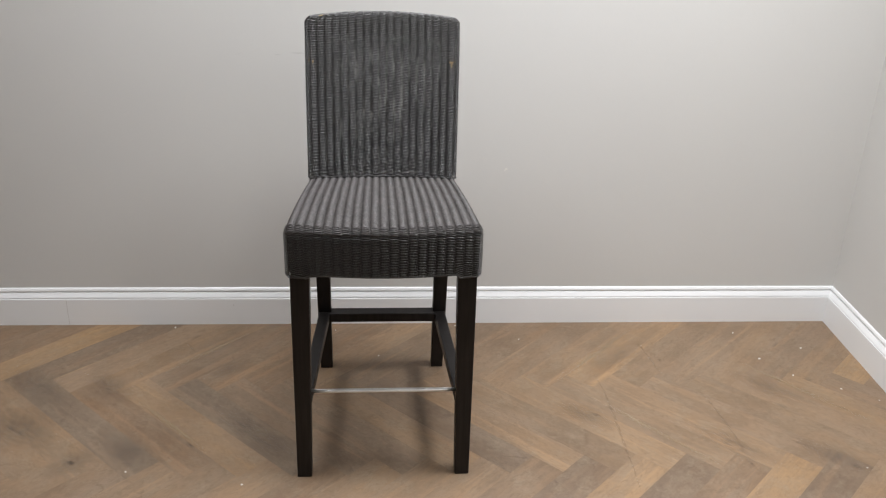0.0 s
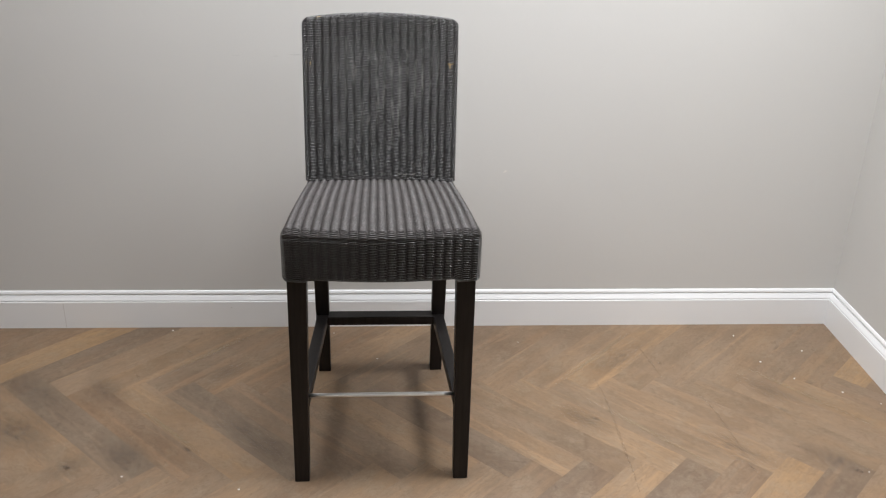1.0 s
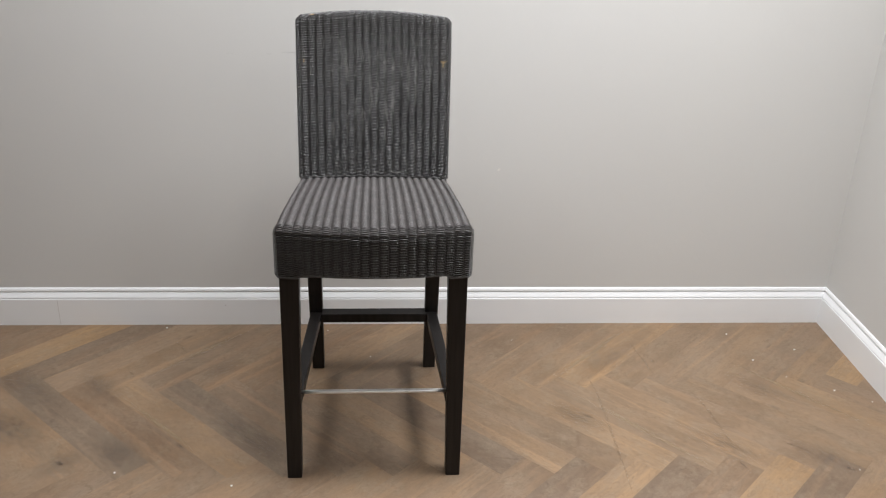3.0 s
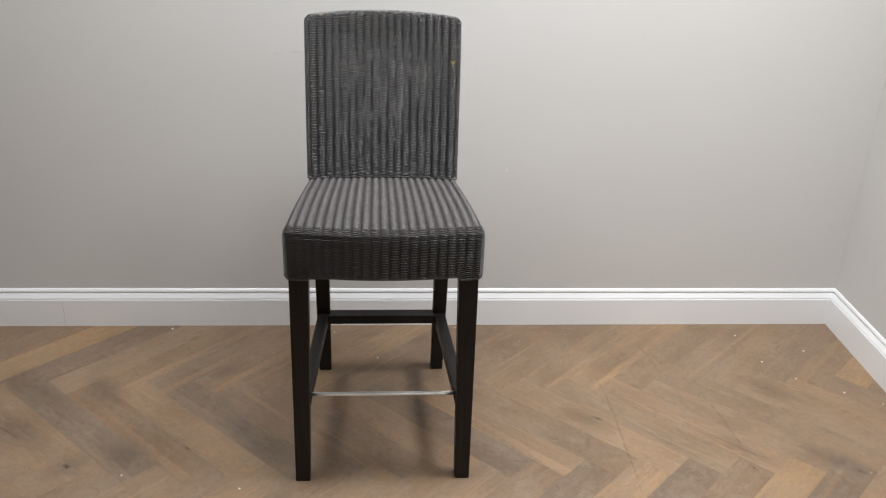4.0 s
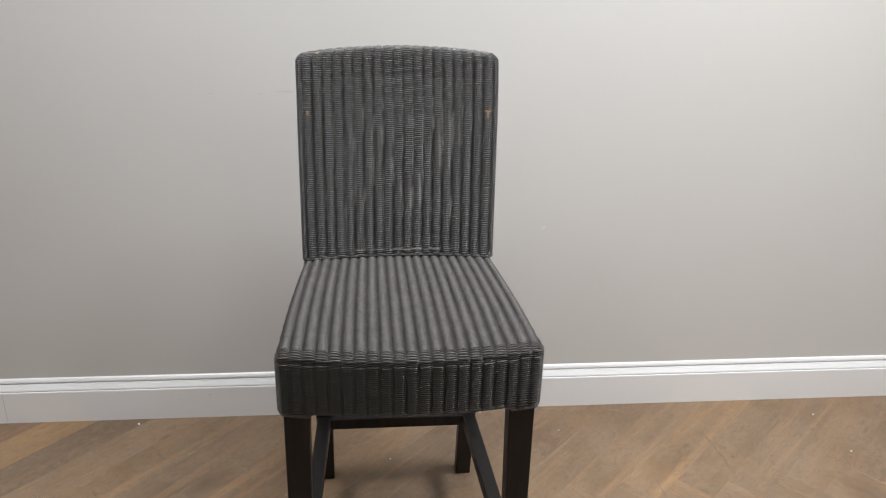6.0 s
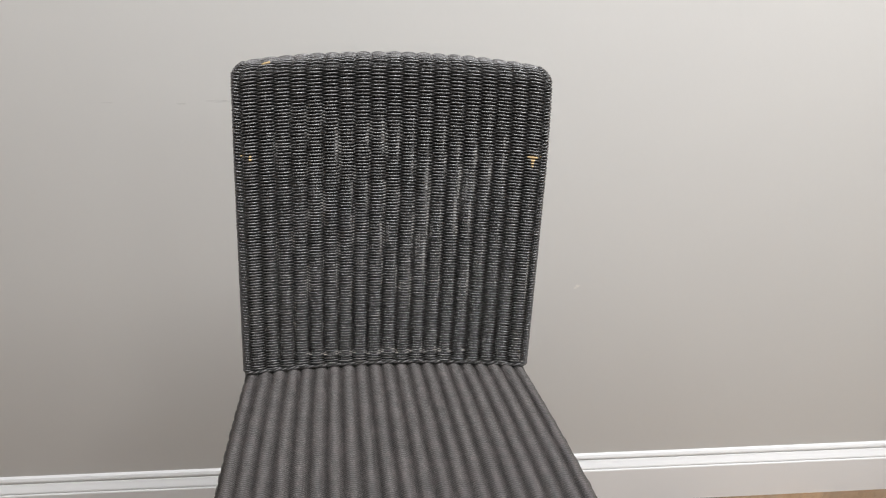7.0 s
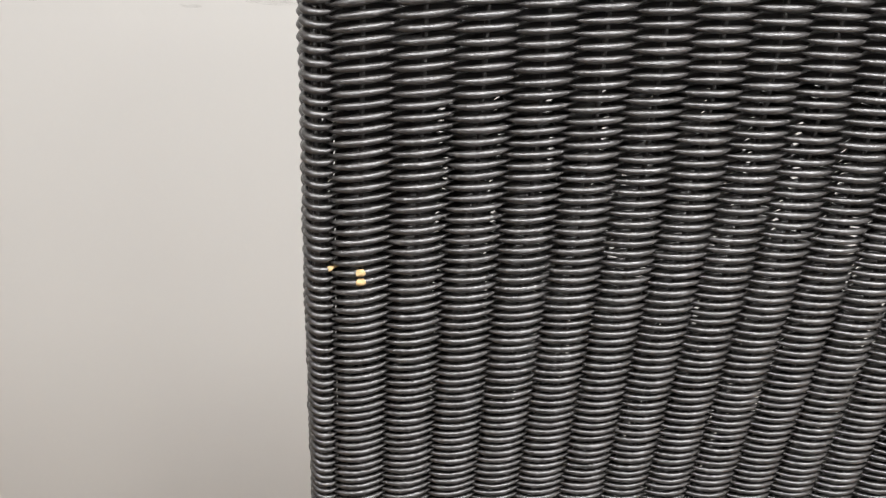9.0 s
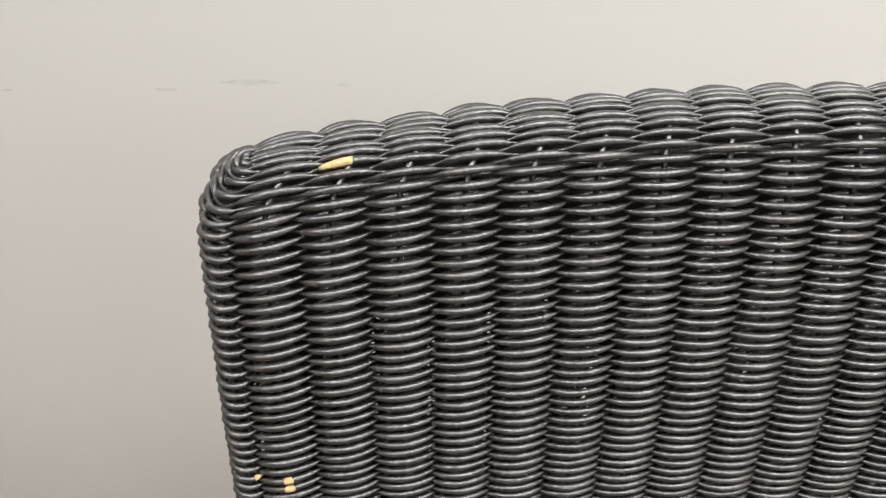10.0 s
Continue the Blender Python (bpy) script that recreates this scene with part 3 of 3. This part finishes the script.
# ---- crumbs on the floor and marks on the wall ----
def lump(name, x, y, z, r, mat, flat=0.6, seed=1):
    bm = bmesh.new()
    bmesh.ops.create_icosphere(bm, subdivisions=2, radius=r)
    for v in bm.verts:
        v.co *= 1 + 0.5 * noise.noise(v.co / r * 1.3 + Vector((seed * 3.7, 0, 0)))
        v.co.z *= flat
    low = min(v.co.z for v in bm.verts)
    for v in bm.verts:
        v.co.z -= low
    ob = part(name, bm, mat, None)
    ob.location = (x, y, z)
    return ob


CRUMBS = [(-0.725, 0.823, 0.005), (-0.381, -0.03, 0.0042), (1.284, 0.587, 0.0045), (1.485, 0.399, 0.0042), (1.458, 0.655, 0.0046), (1.359, 0.482, 0.0038), (1.253, 0.763, 0.004), (-0.703, 0.032, 0.0035), (0.474, 0.729, 0.003), (-0.015, 0.627, 0.003), (0.258, 0.827, 0.0035), (-0.166, 0.80, 0.003), (1.375, -0.001, 0.0025), (1.58, 0.333, 0.003)]
for i, (x, y, r) in enumerate(CRUMBS):
    tagged(lump("plaster_crumb", x, y, 0.0, r * 0.72, FLECK, 0.5, i), "small white plaster crumb lying on the floor", "crumb", "crumbs on the floor")


def scratch_material():
    m, t, b = material("brown_scuff", 0.6)
    b.inputs["Base Color"].default_value = (0.12, 0.078, 0.05, 1)
    n = noise_tex(t, coords(t), 60, 4, 0.7)
    t.links.new(ramp(t, n, [(0.35, (0.02,) * 3), (0.7, (0.26,) * 3)]), b.inputs["Alpha"])
    return m


SCRATCH = scratch_material()
SCRATCHES = [
    [(0.693, 0.514), (0.704, 0.400), (0.705, 0.323), (0.702, 0.121), (0.701, -0.001), (0.697, -0.087)],
    [(0.889, 0.698), (0.905, 0.595), (0.919, 0.500)],
    [(-0.680, 0.730), (-0.652, 0.700), (-0.626, 0.656)],
    [(1.010, 0.400), (1.027, 0.335), (1.043, 0.210), (1.046, 0.085)],
    [(1.205, 0.137), (1.238, 0.110), (1.268, 0.082)],
    [(1.040, 0.044), (1.050, 0.020), (1.056, -0.006)],
    [(-0.790, 0.548), (-0.775, 0.531), (-0.765, 0.505)],
]
for line in SCRATCHES:
    d = np.r_[0, np.cumsum([math.dist(p, q) for p, q in zip(line, line[1:])])]
    at = np.linspace(0, d[-1], 60)
    xy = np.stack([np.interp(at, d, [p[j] for p in line]) for j in (0, 1)], 1)
    xy += np.array([[0.003 * noise.noise(Vector((q * 22, line[0][0] * 9, j * 5.0))) for j in (0, 1)] for q in at])
    tan = np.gradient(xy, axis=0)
    tan /= np.linalg.norm(tan, axis=1)[:, None]
    side = np.stack([-tan[:, 1], tan[:, 0]], 1)
    half = 0.0042 * np.sin(np.linspace(0.15, math.pi - 0.15, 60)) * (1 + 0.4 * np.array([noise.noise(Vector((q * 40, 1, 2))) for q in at]))
    a, c = xy + side * half[:, None], xy - side * half[:, None]
    verts = [(x, y, 0.0005) for x, y in a] + [(x, y, 0.0005) for x, y in c]
    ob = finish("floor_scratch", verts, [(i, i + 1, 61 + i, 60 + i) for i in range(59)], SCRATCH)
    tagged(ob, "thin brown scratch across the oak planks", "scratch", kind="structure")


def stain_material(name, base, alpha, grain):
    """A soft-edged mark on a unit disc, broken up by noise."""
    m, t, b = material(name, 0.55)
    b.inputs["Base Color"].default_value = (*base, 1)
    v = coords(t)
    reach = t.nodes.new("ShaderNodeVectorMath")
    reach.operation = "LENGTH"
    t.links.new(v, reach.inputs[0])
    fade = ramp(t, reach.outputs["Value"], [(0.15, (alpha,) * 3), (0.98, (0, 0, 0))])
    info = t.nodes.new("ShaderNodeObjectInfo")
    spots = node(t, "ShaderNodeTexNoise", Scale=grain, Detail=6, Roughness=0.7)
    spots.noise_dimensions = "4D"
    t.links.new(v, spots.inputs["Vector"])
    t.links.new(info.outputs["Location"], spots.inputs["W"])
    broken = ramp(t, spots.outputs[0], [(0.38, (0, 0, 0)), (0.62, (1, 1, 1))])
    t.links.new(mix(t, 1.0, fade, broken, "MULTIPLY"), b.inputs["Alpha"])
    return m


GREY_STAIN = stain_material("grey_worn_patch", (0.115, 0.095, 0.077), 0.4, 7.0)
KNOT = stain_material("dark_oak_knot", (0.05, 0.036, 0.027), 0.6, 1.3)
SAPWOOD = stain_material("pale_sapwood_streak", (0.42, 0.30, 0.175), 0.6, 1.6)
STAINS = [
    (-1.077, 0.463, 0.17, 0.07, -45), (-1.047, 0.229, 0.16, 0.09, -45), (-0.853, 0.455, 0.13, 0.06, -45), (-0.731, 0.13, 0.13, 0.07, -45),
    (-0.862, 0.073, 0.08, 0.05, 45), (-0.387, 0.214, 0.20, 0.05, -45), (-0.502, 0.550, 0.10, 0.04, 45), (0.80, 0.62, 0.15, 0.06, 45),
    (1.02, 0.12, 0.16, 0.06, -45), (1.30, 0.06, 0.12, 0.05, -45), (0.62, 0.27, 0.12, 0.05, -45), (1.24, 0.42, 0.14, 0.05, -45),
]
KNOTS = [(0.651, 0.270, 0.017, 0.008, -45), (1.347, 0.005, 0.018, 0.010, -45), (-0.550, 0.146, 0.022, 0.008, -45), (-0.862, 0.073, 0.016, 0.009, -45), (0.935, 0.585, 0.010, 0.008, 45)]
STREAKS = [(0.72, 0.625, 0.245, 0.020, 45), (-0.575, 0.662, 0.22, 0.014, 46), (0.79, 0.212, 0.27, 0.012, -49), (1.35, 0.396, 0.25, 0.012, -50), (-0.62, 0.240, 0.21, 0.011, -46)]


def floor_disc(name, x, y, rx, ry, turn, mat, z, label, category):
    bm = bmesh.new()
    bmesh.ops.create_circle(bm, cap_ends=True, segments=28, radius=1.0)
    ob = part(name, bm, mat, None)
    ob.matrix_world = pose(x, y, z, 0, 0, turn) @ Matrix.Diagonal((rx, ry, 1, 1))
    return tagged(ob, label, category, kind="structure")


for n, (x, y, rx, ry, turn) in enumerate(STAINS):
    floor_disc("floor_stain", x, y, rx, ry, turn, GREY_STAIN, 0.0008 + 0.00002 * n, "greyish worn patch on the oak planks", "stain")
for n, (x, y, rx, ry, turn) in enumerate(KNOTS):
    floor_disc("floor_knot", x, y, rx, ry, turn, KNOT, 0.0014 + 0.00002 * n, "dark knot in an oak plank", "knot")
for n, (x, y, rx, ry, turn) in enumerate(STREAKS):
    floor_disc("floor_streak", x, y, rx, ry, turn, SAPWOOD, 0.0011 + 0.00002 * n, "pale sapwood streak along an oak plank", "streak")


def wall_mark(name, x, z, w, h, mat, seed, label):
    bm = bmesh.new()
    ring = []
    for a in np.linspace(0, 2 * math.pi, 22, endpoint=False):
        r = 1 + 0.45 * noise.noise(Vector((math.cos(a) * 1.6, math.sin(a) * 1.6, seed * 2.3)))
        ring.append(bm.verts.new((x + w / 2 * r * math.cos(a), WALL_Y - 0.0003, z + h / 2 * r * math.sin(a))))
    bm.faces.new(ring)
    tagged(part(name, bm, mat, None), label, "mark", kind="structure")


wall_mark("wall_chip", 0.414, 0.582, 0.009, 0.006, FLECK, 1, "small white chip in the wall paint")
wall_mark("wall_chip", 0.409, 0.577, 0.005, 0.004, FLECK, 4, "small white chip in the wall paint")
wall_mark("wall_scuff", -0.272, 0.963, 0.046, 0.005, SCUFF, 2, "faint grey scuff on the wall paint")
wall_mark("wall_scuff", -0.331, 0.958, 0.016, 0.004, SCUFF, 3, "faint grey scuff on the wall paint")
wall_mark("wall_scuff", -0.200, 0.961, 0.010, 0.003, SCUFF, 5, "faint grey scuff on the wall paint")
wall_mark("wall_scuff", -0.453, 0.958, 0.020, 0.002, SCUFF, 6, "faint grey scuff on the wall paint")

# joint and chip in the skirting board
bm = box_bm(-1.0935, -1.0923, WALL_Y - 0.0186, WALL_Y - 0.0172, 0.001, 0.0975)
tagged(part("skirting_joint", bm, SCUFF_LINE, None), "fine joint between two lengths of skirting board", "joint", kind="structure")
bm = bmesh.new()
bmesh.ops.create_icosphere(bm, subdivisions=2, radius=0.0022)
for v in bm.verts:
    v.co = Vector((-0.522 + v.co.x * 1.6, WALL_Y - 0.018 + v.co.y * 0.25, 0.077 + v.co.z * 0.7))
tagged(part("skirting_chip", bm, SCUFF_LINE, None), "small brownish chip in the skirting paint", "chip", kind="structure")

# ---- herringbone floor ----
PW, PL, U0, V0 = 0.1057, 0.596, 0.073, 0.672
R2 = math.sqrt(0.5)
floor = tagged(part("floor", box_bm(WALL_L - 0.1, WALL_X + 0.1, WALL_F - 0.1, WALL_Y + 0.1, -0.06, -0.0045), SUBFLOOR, None), "herringbone floor of smoked brown oak planks", "floor", kind="structure")


TONES = [(0.262, 0.183, 0.113), (0.245, 0.169, 0.104), (0.28, 0.197, 0.122), (0.238, 0.168, 0.108), (0.257, 0.182, 0.115), (0.29, 0.202, 0.122), (0.228, 0.161, 0.104)]
# planks of known tone: a place on the plank, its colour
KNOWN = [
    ((-1.084, 0.671), (0.354, 0.235, 0.120)),
    ((-0.915, 0.658), (0.191, 0.137, 0.092)),
    ((-0.784, 0.568), (0.255, 0.179, 0.110)),
    ((-0.955, 0.363), (0.196, 0.149, 0.106)),
    ((-0.744, 0.123), (0.196, 0.149, 0.106)),
    # a darkish plank; some of the stool's shadow is put into its colour
    ((-0.395, 0.221), (0.196, 0.149, 0.106)),
    ((-0.646, 0.601), (0.255, 0.179, 0.110)),
    ((0.327, 0.110), (0.191, 0.137, 0.092)),
    ((0.585, -0.035), (0.191, 0.137, 0.092)),
    ((0.797, -0.040), (0.191, 0.137, 0.092)),
    ((1.132, -0.049), (0.318, 0.216, 0.120)),
    ((0.948, -0.068), (0.234, 0.158, 0.096)),
    ((0.695, -0.038), (0.303, 0.208, 0.120)),
    ((1.308, -0.054), (0.191, 0.137, 0.092)),
    ((1.452, 0.285), (0.234, 0.158, 0.096)),
    ((1.611, 0.495), (0.354, 0.235, 0.120)),
    ((1.140, 0.276), (0.196, 0.149, 0.106)),
    ((0.541, 0.201), (0.255, 0.179, 0.110)),
    ((0.446, 0.367), (0.303, 0.208, 0.120)),
    ((0.726, 0.580), (0.303, 0.208, 0.120)),
    ((0.958, 0.576), (0.255, 0.179, 0.110)),
    ((-1.260, 0.755), (0.234, 0.158, 0.096)),
    ((-0.603, 0.119), (0.234, 0.158, 0.096)),
    ((-1.013, 0.235), (0.255, 0.179, 0.110)),
    ((-0.074, 0.740), (0.234, 0.158, 0.096)),
    ((1.341, 0.366), (0.303, 0.208, 0.120)),
    ((1.365, 0.099), (0.255, 0.179, 0.110)),
    ((0.883, 0.194), (0.255, 0.179, 0.110)),
    ((-0.586, 0.282), (0.303, 0.208, 0.120)),
]


def clip(poly, axis, limit, keep_less):
    out = []
    for a, c in zip(poly, poly[1:] + poly[:1]):
        ina, inc = (a[axis] <= limit) == keep_less, (c[axis] <= limit) == keep_less
        if ina:
            out.append(a)
        if ina != inc:
            t = (limit - a[axis]) / (c[axis] - a[axis])
            out.append((a[0] + t * (c[0] - a[0]), a[1] + t * (c[1] - a[1])))
    return out


def plank(u0, u1, v0, v1, along_u):
    g = 0.00003
    u0, u1, v0, v1 = u0 + g, u1 - g, v0 + g, v1 - g
    quad = [((u + v) * R2, (v - u) * R2) for u, v in ((u0, v0), (u1, v0), (u1, v1), (u0, v1))]
    for axis, limit, less in ((0, WALL_X - 0.002, True), (0, WALL_L + 0.002, False), (1, WALL_Y - 0.002, True), (1, WALL_F + 0.002, False)):
        quad = clip(quad, axis, limit, less)
        if len(quad) < 3:
            return
    cx, cy = ((u0 + u1) / 2 + (v0 + v1) / 2) * R2, ((v0 + v1) / 2 - (u0 + u1) / 2) * R2
    m = pose(cx, cy, 0, 0, 0, -45 if along_u else 45)
    inv = m.inverted()
    loc = [inv @ Vector((x, y, 0)) for x, y in quad]
    mid = sum(loc, Vector()) / len(loc)
    n = len(loc)
    ins = [p + (mid - p).normalized() * 0.0003 for p in loc]
    verts = [(p.x, p.y, -0.006) for p in loc] + [(p.x, p.y, -0.00012) for p in loc] + [(p.x, p.y, 0.0) for p in ins]
    faces = [tuple(range(2 * n, 3 * n))]
    for r in (0, n):
        faces += [(r + i, r + (i + 1) % n, r + n + (i + 1) % n, r + n + i) for i in range(n)]
    ob = finish("plank", verts, faces, OAK, floor)
    ob.matrix_world = m
    tone = TONES[int(tone_rng.integers(len(TONES)))]
    shade = 0.95 + 0.1 * tone_rng.random()
    tone = tuple(c * shade for c in tone)
    for (x, y), c in KNOWN:
        u, v = (x - y) * R2, (x + y) * R2
        if u0 < u < u1 and v0 < v < v1:
            tone = c
    ob.color = (tone[0] * 0.91, tone[1] * 0.845, tone[2] * 0.785, 1)


tone_rng = np.random.default_rng(21)
for rep in range(-9, 10):
    for k in range(-52, 53):
        ub, vb = U0 + rep * PL + k * PW, V0 - rep * PL + k * PW
        plank(ub, ub + PL, vb, vb + PW, True)
        plank(ub - PW, ub, vb, vb + PL, False)
